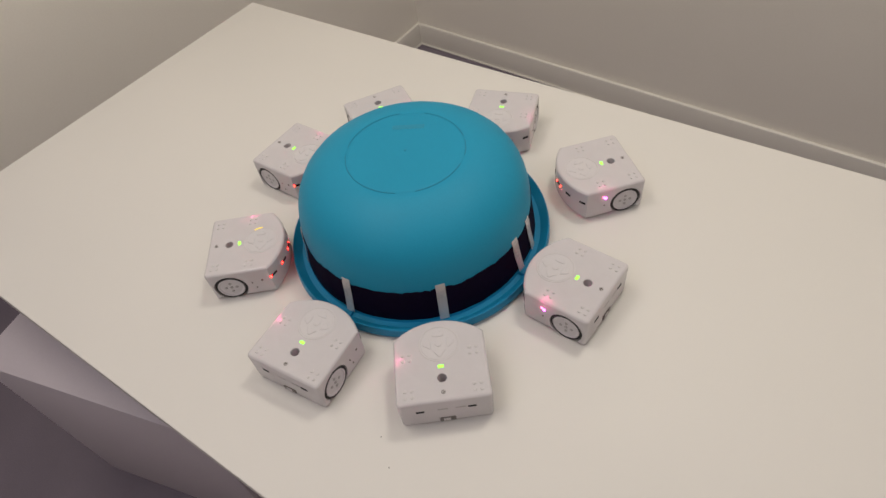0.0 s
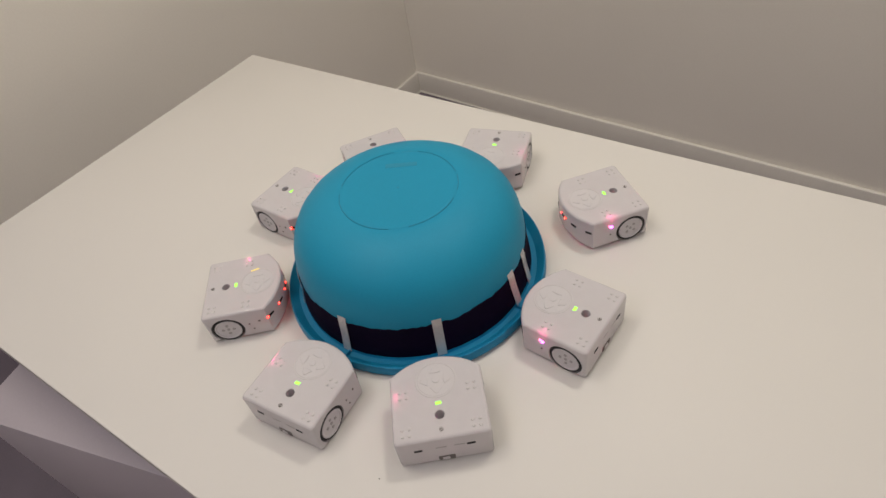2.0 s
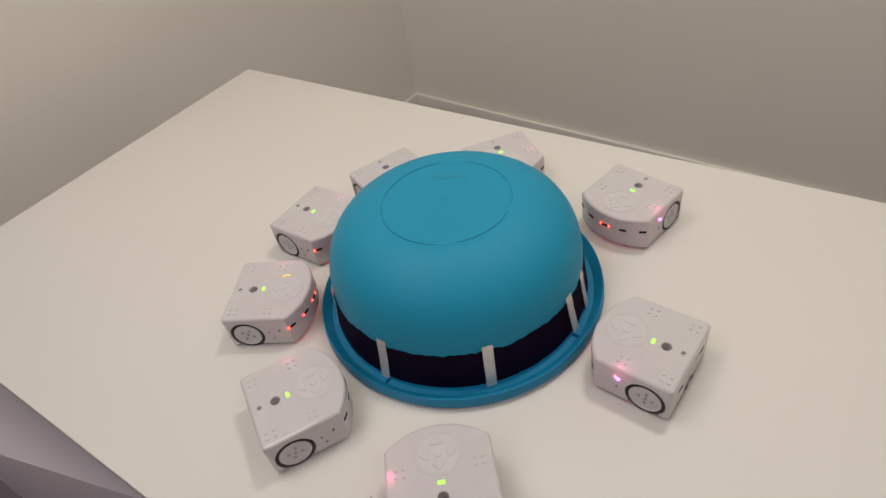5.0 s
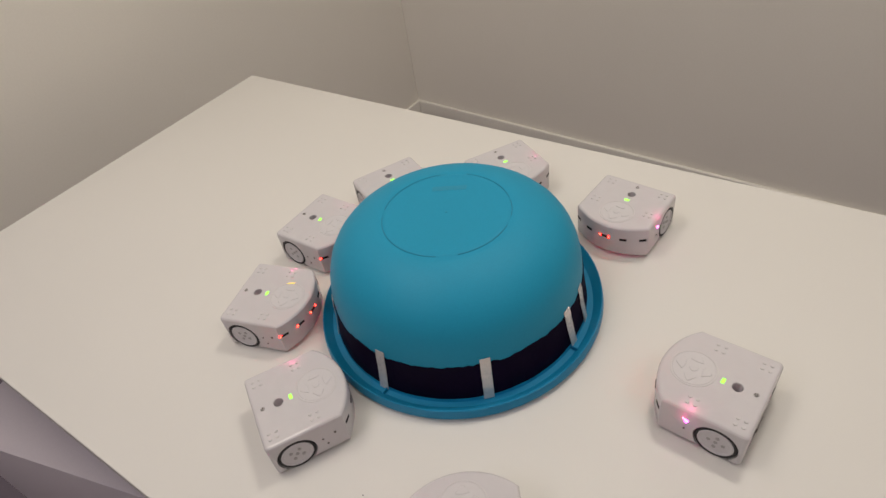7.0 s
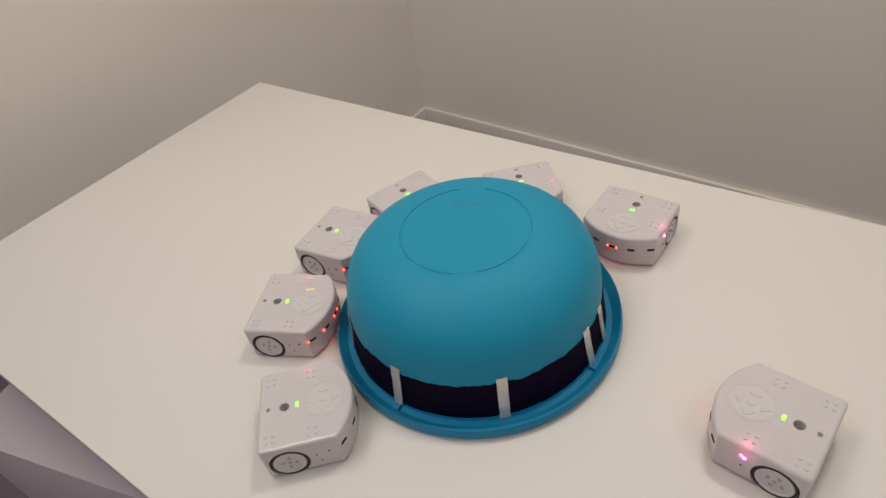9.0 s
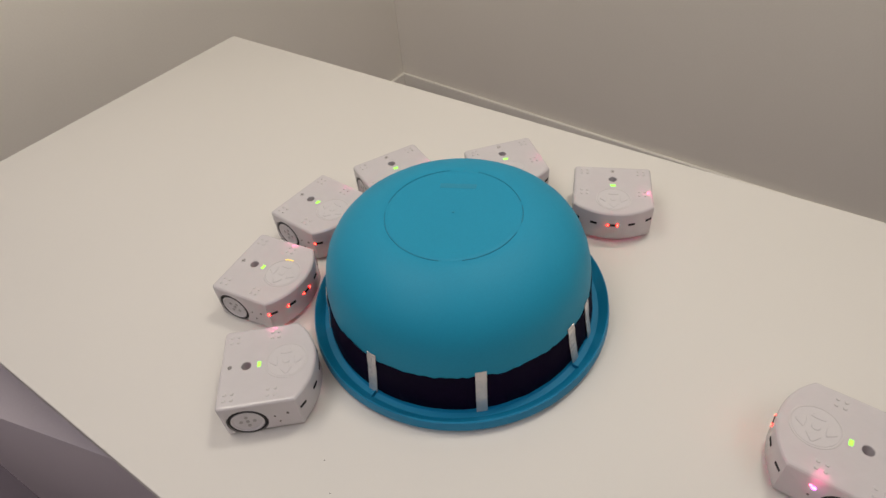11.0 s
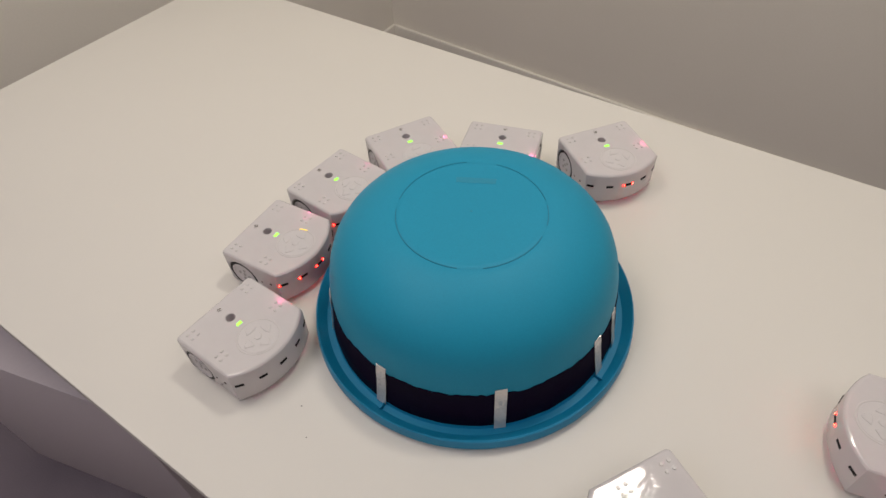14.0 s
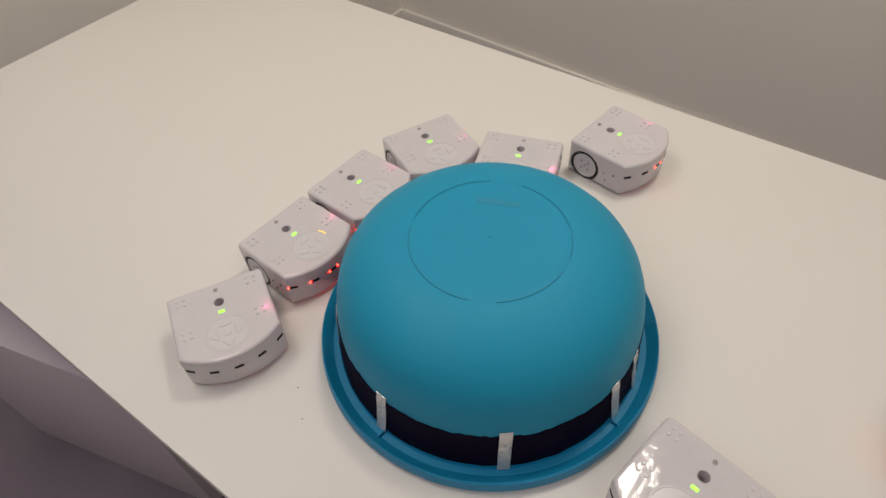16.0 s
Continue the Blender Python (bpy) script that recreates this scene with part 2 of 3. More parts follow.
# ---------- bowl ----------
def build_bowl():
    bowl = tagged(new("bowl"), "upturned turquoise plastic bowl with black band and silver tape strips", "bowl")
    outer = [(0.0, 0.1585), (0.04, 0.1586), (0.074, 0.1588), (0.0785, 0.1588), (0.080, 0.1582), (0.0815, 0.1584), (0.090, 0.1572), (0.103, 0.1540), (0.116, 0.1490), (0.128, 0.1425),
             (0.139, 0.1340), (0.148, 0.1240), (0.155, 0.1120), (0.1595, 0.0990), (0.1622, 0.0860), (0.1636, 0.0740), (0.1640, 0.0620), (0.1645, 0.0480), (0.1668, 0.0320), (0.1692, 0.0150), (0.1702, 0.0125)]
    inner = [(0.1690, 0.0090), (0.1630, 0.0400), (0.1610, 0.0740), (0.1570, 0.0980), (0.1450, 0.1220), (0.1260, 0.1400), (0.1020, 0.1512), (0.06, 0.1555), (0.0, 0.1556)]
    part("shell", finish(lathe(outer + inner, 128), 35), "blue", bowl, "turquoise plastic dome")
    # rim and gutter carry the dome's shade in their deeper blue
    lip = [(0.1700, 0.0126), (0.1712, 0.0096), (0.1782, 0.0094), (0.1789, 0.0099), (0.1880, 0.0187), (0.1888, 0.0194), (0.1896, 0.0194), (0.1902, 0.0187), (0.1914, 0.0120), (0.1917, 0.0070), (0.1914, 0.0050),
           (0.1896, 0.0046), (0.1886, 0.0), (0.1860, 0.0), (0.1850, 0.0090), (0.1790, 0.0070), (0.1700, 0.0074), (0.1700, 0.0126)]
    part("rim", finish(lathe(lip, 160), 24), "rim_shade_blue", bowl, "turquoise rolled rim")
    tab = [(0.1890, 0.0188), (0.1908, 0.0186), (0.1921, 0.0120), (0.1924, 0.0070), (0.1906, 0.0060), (0.1890, 0.0188)]
    for a, width in ((261.5, 51.0), (80.0, 51.0)):
        part("rim_tab", finish(lathe(tab, 48, a, a + width), 45), "rim_shade_blue", bowl)
    # black band with an uneven upper edge
    def uneven(a, i):
        n = noise.noise((math.cos(a) * 5, math.sin(a) * 5, 1.7))
        return (0.0006 * noise.noise((math.cos(a) * 9, math.sin(a) * 9, i * 0.8)), (0.0030 * n + 0.0036 * noise.noise((math.cos(a) * 16, math.sin(a) * 16, 4.1)) - 0.0030 * max(0, noise.noise((math.cos(a) * 27, math.sin(a) * 27, 8.3)) - 0.25)) if i in (0, 1) else 0)
    wrap = [(0.1634, 0.0655), (0.1650, 0.0650), (0.1653, 0.0580), (0.1662, 0.0460), (0.1680, 0.0320), (0.1702, 0.0140), (0.1690, 0.0120)]
    part("band", finish(lathe(wrap, 360, shift=uneven), 40), "band", bowl, "black wrapped band with uneven edge")
    # short ribs in the gutter of the rim, in the shaded blue as well
    for a in (242.5, 327.0, 62.0, 147.0):
        part("rib", block(0.1722, -0.0008, 0.0090, 0.1810, 0.0008, 0.0140, 0.0004, 1), "rim_shade_blue", bowl, at=pose(0, 0, 0, 0, 0, a))
    # silver tape strips over the band
    path = [(0.1642, 0.0735), (0.1648, 0.0690), (0.1657, 0.0648), (0.1662, 0.0580), (0.1671, 0.0460), (0.1689, 0.0320), (0.1712, 0.0150), (0.1720, 0.0108)]
    for a in (241.4, 285.6, 328.6, 343.0, 15.0, 60.0, 110.0, 160.0, 200.0):
        w = 0.0062
        bm = bmesh.new()
        rows = []
        tilt = -0.012 if a > 320 else random.uniform(-0.006, 0.006)
        for r, z in path:
            row = []
            for s in (-1, 0, 1):
                aa = radians(a) + s * w / r + tilt * (z - 0.042) / 0.02
                for q in (0.0, 0.0007):
                    row.append(bm.verts.new(((r + q) * math.cos(aa), (r + q) * math.sin(aa), z)))
            rows.append(row)
        for p, q in zip(rows, rows[1:]):
            for i, j in ((0, 2), (2, 4)):
                bm.faces.new((p[i + 1], p[j + 1], q[j + 1], q[i + 1]))
                bm.faces.new((p[i], q[i], q[j], p[j]))
            bm.faces.new((p[0], p[1], q[1], q[0]))
            bm.faces.new((p[4], q[4], q[5], p[5]))
        for row in (rows[0], rows[-1]):
            bm.faces.new((row[0], row[2], row[3], row[1]))
            bm.faces.new((row[2], row[4], row[5], row[3]))
        part("tape_strip", finish(bm), "tape", bowl, "silver adhesive tape strip")
    # moulded ring on the base, in arcs, and a moulded bar
    ring = [(0.0795, 0.1586), (0.0797, 0.1591), (0.0804, 0.1590), (0.0806, 0.1584)]
    for a0, a1 in ((183.0, 266.0), (284.0, 338.0), (350.0, 372.0), (17.0, 75.0), (100.0, 172.0)):
        part("moulded_ring", finish(lathe(ring, 40, a0, a1)), "blue_line", bowl)
    part("moulded_mark", block(-0.022, 0.044, 0.1584, 0.022, 0.053, 0.1590, 0.0003, 1), "blue_mark", bowl)
    part("gate_mark", disc(0.0014, 0.0006, 12), "blue_mark", bowl, at=pose(0, 0, 0.159))
    return bowl


# ---------- robots ----------
SIDE, REAR, NOSE, TOP, BASE = 0.055, -0.030, 0.080, 0.053, 0.0045
WHEEL_X = -0.0015
CORNER_X = math.sqrt(NOSE ** 2 - SIDE ** 2)


def outline(inset):
    """Plan of the shell, anticlockwise from the rear of its right side: two straight sides, a round nose, a flat rear."""
    s, rr = SIDE - inset, 0.0055
    pts = [(REAR + rr, -s), (CORNER_X - inset * 0.8, -s)]
    a0 = math.asin(s / (NOSE - inset))
    n = 20
    for k in range(n + 1):
        a = -a0 + 2 * a0 * k / n
        pts.append(((NOSE - inset) * math.cos(a) if 0 < k < n else pts[1][0] if k == 0 else pts[1][0], (NOSE - inset) * math.sin(a)))
    pts.pop(2)
    pts.append((REAR + rr, s))
    for k in range(1, 5):
        a = radians(90 + 90 * k / 4)
        pts.append((REAR + rr + (rr - inset) * math.cos(a), SIDE - rr + (rr - inset) * math.sin(a)))
    for k in range(0, 4):
        a = radians(180 + 90 * k / 4)
        pts.append((REAR + rr + (rr - inset) * math.cos(a), -SIDE + rr + (rr - inset) * math.sin(a)))
    return pts


def shell_mesh():
    bm = bmesh.new()
    r = 0.0038
    rings = [[bm.verts.new((x * 1.0, y * 1.0, BASE)) for x, y in outline(0.0006)], [bm.verts.new((x, y, TOP - r)) for x, y in outline(0)]]
    for k in (1, 2, 3):
        a = radians(30 * k)
        rings.append([bm.verts.new((x, y, TOP - r + r * math.sin(a))) for x, y in outline(r * (1 - math.cos(a)))])
    n = len(rings[0])
    right = 0
    left = next(i for i, p in enumerate(outline(0)) if i > 5 and abs(p[1] - SIDE) < 1e-6 and abs(p[0] - CORNER_X) < 1e-6)
    arch_r = 0.0230
    # the foot of the nose is undercut
    mids = {}
    for i in range(2, left):
        v = rings[0][i]
        k = math.sin(math.pi * (i - 1) / (left - 1)) ** 0.5
        mids[i] = bm.verts.new((v.co.x, v.co.y, BASE + 0.0075 * k))
        v.co = (v.co.x * (1 - 0.055 * k), v.co.y * (1 - 0.055 * k), BASE - 0.001)
    for i in range(n):
        j = (i + 1) % n
        for lo, hi in zip(rings[1:], rings[2:]):
            bm.faces.new((lo[i], lo[j], hi[j], hi[i]))
        if i in (right, left):
            side = -1 if i == right else 1
            arch = [bm.verts.new((WHEEL_X + side * -arch_r * math.cos(radians(a)), side * (SIDE - 0.0003), 0.022 + arch_r * math.sin(radians(a)))) for a in range(-45, 226, 15)]
            arch = [v for v in arch if v.co.z > BASE + 0.001]
            for end, at in ((0, 0), (-1, len(arch))):
                v = bm.verts.new((arch[end].co.x, side * (SIDE - 0.0006), BASE))
                arch.insert(at, v)
            chain = arch if (arch[0].co.x - rings[0][i].co.x) ** 2 < (arch[-1].co.x - rings[0][i].co.x) ** 2 else arch[::-1]
            f = bm.faces.new([rings[0][i], *chain, rings[0][j], rings[1][j], rings[1][i]])
            # the wheel well
            deep = [bm.verts.new((v.co.x, side * 0.0425, v.co.z)) for v in chain]
            for (p, q), (u, w) in zip(zip(chain, chain[1:]), zip(deep, deep[1:])):
                bm.faces.new((p, q, w, u))
            bm.faces.new(deep)
        elif i in mids or j in mids:
            low = [rings[0][i], rings[0][j]]
            mid = [v[k] for v, k in ((mids, j), (mids, i)) if k in v]
            if len(mid) == 2:
                bm.faces.new((*low, *mid))
                bm.faces.new((mid[1], mid[0], rings[1][j], rings[1][i]))
            elif j in mids:
                bm.faces.new((*low, mid[0], rings[1][j], rings[1][i]))
            else:
                bm.faces.new((*low, rings[1][j], rings[1][i], mid[0]))
        else:
            bm.faces.new((rings[0][i], rings[0][j], rings[1][j], rings[1][i]))
    # top with the pen hole through it
    hole = [bm.verts.new((0.0062 * math.cos(2 * math.pi * k / 20), 0.0062 * math.sin(2 * math.pi * k / 20), TOP)) for k in range(20)]
    lip = [bm.verts.new((0.0055 * math.cos(2 * math.pi * k / 20), 0.0055 * math.sin(2 * math.pi * k / 20), TOP - 0.0007)) for k in range(20)]
    deep = [bm.verts.new((v.co.x, v.co.y, 0.034)) for v in lip]
    edges = []
    for k in range(20):
        m = (k + 1) % 20
        bm.faces.new((hole[k], hole[m], lip[m], lip[k]))
        bm.faces.new((lip[k], lip[m], deep[m], deep[k]))
        edges.append(bm.edges.get((hole[k], hole[m])))
    bm.faces.new(deep)
    edges += [bm.edges.get((rings[-1][i], rings[-1][(i + 1) % n])) for i in range(n)]
    bmesh.ops.triangle_fill(bm, use_beauty=True, edges=edges)
    bmesh.ops.triangulate(bm, faces=[f for f in bm.faces if len(f.verts) > 4])
    finish(bm, 28)
    for f in bm.faces:
        if f.normal.z > 0.9995:
            f.smooth = False
    return bm


def wheel_parts(robot, side):
    """A white hub with six moulded holes, drawn as flat grey discs, and a thin black tyre; its axle runs along y."""
    turn = Matrix.Rotation(radians(-90 * side), 4, "X")
    tyre_profile = [(0.0184, -0.0040), (0.0212, -0.0042), (0.0220, -0.0030), (0.0220, 0.0030), (0.0212, 0.0042), (0.0184, 0.0040)]
    bm = lathe(tyre_profile + tyre_profile[:1], 40)
    bm.transform(turn)
    wheel = part("wheel", finish(bm, 40), "rubber", robot, "white wheel with thin black rubber tyre", at=pose(WHEEL_X, side * 0.0502, 0.022))
    hub_profile = [(0.0, 0.0030), (0.0040, 0.0030), (0.0152, 0.0032), (0.0168, 0.0046), (0.0180, 0.0046), (0.0188, 0.0038), (0.0188, -0.0036), (0.0, -0.0036)]
    bm = lathe(hub_profile, 40)
    bm.transform(turn)
    part("hub", finish(bm, 35), "hub", wheel, "white plastic hub")
    for k in range(5):
        a = radians(90 * k)
        q = (0.0, 0.0) if k == 4 else (0.0076 * math.cos(a), 0.0076 * math.sin(a))
        # no opening is cut: the disc's grey is the hole's shade
        bm = disc(0.0021, 0.0008, 12)
        bm.transform(turn @ Matrix.Translation((q[0], q[1], 0.0034)))
        part("hub_hole", bm, "hole_grey", wheel)
    return wheel


def build_robot():
    robot = tagged(new("robot"), "small white wheeled robot with a rounded nose, on the table", "robot", group="robots round the bowl")
    part("shell", shell_mesh(), "shell", robot, "glossy white plastic shell")
    part("underside", block(REAR + 0.002, -0.0420, BASE + 0.0005, 0.060, 0.0420, BASE + 0.003), "relief", robot)
    for side in (1, -1):
        part("under_flank", block(0.0225, side * 0.0422, BASE + 0.0006, 0.0565, side * 0.0540, BASE + 0.003), "relief", robot)
    part("skid", disc(0.007, 0.0042, 20, 0.002), "relief", robot, at=pose(0.062, 0, 0.0021))
    for side in (1, -1):
        wheel_parts(robot, side)
    # five distance sensors round the nose, two at the rear
    for a in (-38, -19, 0, 19, 38):
        c, s = math.cos(radians(a)), math.sin(radians(a))
        part("distance_sensor", block(-0.0008, -0.0048, -0.0017, 0.0003, 0.0048, 0.0017), "black", robot, at=pose(NOSE * c, NOSE * s, 0.0335, 0, 0, a))
    for y in (-0.030, 0.030):
        part("distance_sensor", block(-0.0003, -0.0048, -0.0017, 0.0008, 0.0048, 0.0017), "black", robot, at=pose(REAR, y, 0.0335))
    part("socket", block(-0.0004, -0.0095, -0.0042, 0.0010, 0.0095, 0.0042, 0.0004, 1), "recess", robot, "dark cable socket notched into the rear", at=pose(REAR, 0, 0.0092))
    part("plug_tongue", block(-0.0008, -0.0042, -0.0026, 0.0010, 0.0042, 0.0030, 0.0004, 1), "relief", robot, at=pose(REAR, 0.001, 0.0088))
    for y in (-0.017, 0.004):
        part("card_slot", block(-0.0003, -0.0060, -0.0005, 0.0010, 0.0060, 0.0005), "hole_grey", robot, at=pose(REAR, y, 0.0345))
    # top: lamp, receiver, touch buttons, four groups of studs
    part("green_lamp", block(-0.0020, -0.0036, -0.0008, 0.0020, 0.0036, 0.0004, 0.0005, 1), "green_led", robot, "lit green lamp", at=pose(0.0149, 0, TOP))
    receiver = part("receiver", disc(0.0030, 0.0010, 18), "relief", robot, at=pose(-0.0185, 0, TOP - 0.0001))
    for k in range(-2, 3):
        w = 0.0027 * math.cos(k * 0.5)
        part("receiver_slot", block(-w, -0.0003, 0, w, 0.0003, 0.0002), "recess", receiver, at=pose(0, k * 0.00105, 0.0005))
    ring = [(0.0226, -0.0002), (0.0230, 0.0004), (0.0243, 0.0004), (0.0247, -0.0002)]
    part("button_pad", disc(0.0222, 0.0005, 40, 0.0004), "button", robot, at=pose(0.0460, 0, TOP + 0.0001))
    part("button_ring", finish(lathe(ring, 48), 40), "relief", robot, at=pose(0.0460, 0, TOP))
    part("button", disc(0.0048, 0.0011, 24, 0.0006), "button", robot, at=pose(0.0460, 0, TOP + 0.0004))
    for k in range(4):
        a = radians(90 * k)
        bm = bmesh.new()
        tip, half, base_x = 0.0168, 0.0066, 0.0088
        lower = [(base_x, -half), (tip - 0.001, -0.0018), (tip, 0), (tip - 0.001, 0.0018), (base_x, half), (base_x - 0.0010, half * 0.5), (base_x - 0.0012, 0), (base_x - 0.0010, -half * 0.5)]
        lo = [bm.verts.new((x, y, -0.0003)) for x, y in lower]
        hi = [bm.verts.new((0.012 + (x - 0.012) * 0.86, y * 0.86, 0.0006)) for x, y in lower]
        for i in range(8):
            j = (i + 1) % 8
            bm.faces.new((lo[i], lo[j], hi[j], hi[i]))
        bm.faces.new(hi)
        bm.transform(Matrix.Rotation(a, 4, "Z") @ Matrix.Diagonal((1.16, 1.16, 1.2, 1)))
        part("button", finish(bm), "button", robot, at=pose(0.0460, 0, TOP + 0.0003))
    stud = mesh_of("stud", disc(0.0024, 0.0012, 14, 0.0007), "relief")
    for gx, gy in ((-0.0165, 0.040), (-0.0165, -0.040), (0.0315, 0.040), (0.0315, -0.040)):
        for dx in (-0.004, 0.004):
            for dy in (-0.004, 0.004):
                ob = new("stud", stud)
                ob.parent = robot
                ob.matrix_basis = pose(gx + dx, gy + dy, TOP + 0.0003)
    # pin holes on the flanks ahead of the wheels, their shade drawn as dark discs
    for side, holes in ((1, ((0.031, 0.023, 0.0012),)), (-1, ((0.0300, 0.027, 0.0011), (0.0335, 0.016, 0.0011), (0.045, 0.030, 0.0016)))):
        for x, z, r in holes:
            part("pin_hole", disc(r, 0.0010, 10), "recess", robot, at=pose(x, side * SIDE, z, 90, 0, 0))
    return robot


def lamp_bead(robot, x, y, z, r, mat, name="led"):
    bm = bmesh.new()
    bmesh.ops.create_icosphere(bm, subdivisions=2, radius=r)
    return part(name, finish(bm, 90), mat, robot, at=pose(x, y, z))


def nose_lamp(robot, angle, mat="red_led"):
    """A lit red lamp beside a distance sensor."""
    for side in ((-1, 1) if angle == 0 else (1 if angle > 0 else -1,)):
        a = radians(angle + side * 4.6)
        lamp = lamp_bead(robot, (NOSE - 0.0006) * math.cos(a), (NOSE - 0.0006) * math.sin(a), 0.0335, 0.0016, mat, "sensor_lamp")
        # pale bead added for the hot centre; the red bead takes in the halo
        lamp_bead(lamp, 0.0010 * math.cos(a), 0.0010 * math.sin(a), 0.0004, 0.00085, "lamp_core", "core")


BOWL = [
    (0.0, 0.7801, -0.4082, 30.97),
    (0.5, 0.7800, -0.4093, 31.30),
    (1.0, 0.7801, -0.4092, 31.07),
    (1.5, 0.7780, -0.4090, 31.43),
    (2.0, 0.7791, -0.4079, 31.22),
    (2.5, 0.7785, -0.4071, 31.01),
    (3.0, 0.7809, -0.4068, 30.90),
    (3.5, 0.7993, -0.4066, 30.28),
    (4.0, 0.8171, -0.4035, 29.97),
    (4.5, 0.8423, -0.4007, 29.19),
    (7.0, 0.8691, -0.4091, 28.74),
    (7.5, 0.8700, -0.4098, 28.13),
    (8.0, 0.8761, -0.4087, 27.88),
    (10.5, 0.9208, -0.4286, 26.60),
    (11.0, 0.9306, -0.4329, 26.07),
    (11.5, 0.9420, -0.4400, 26.90),
    (12.0, 0.9588, -0.4484, 26.47),
    (12.5, 0.9664, -0.4571, 26.01),
    (13.0, 0.9802, -0.4633, 26.71),
    (13.5, 1.0023, -0.4633, 27.02),
    (14.0, 1.0096, -0.4786, 26.58),
    (14.5, 1.0110, -0.4884, 25.88),
    (15.0, 1.0305, -0.4940, 24.25),
    (15.5, 1.0461, -0.5135, 22.29),
    (16.0, 1.0568, -0.5163, 22.56),
]
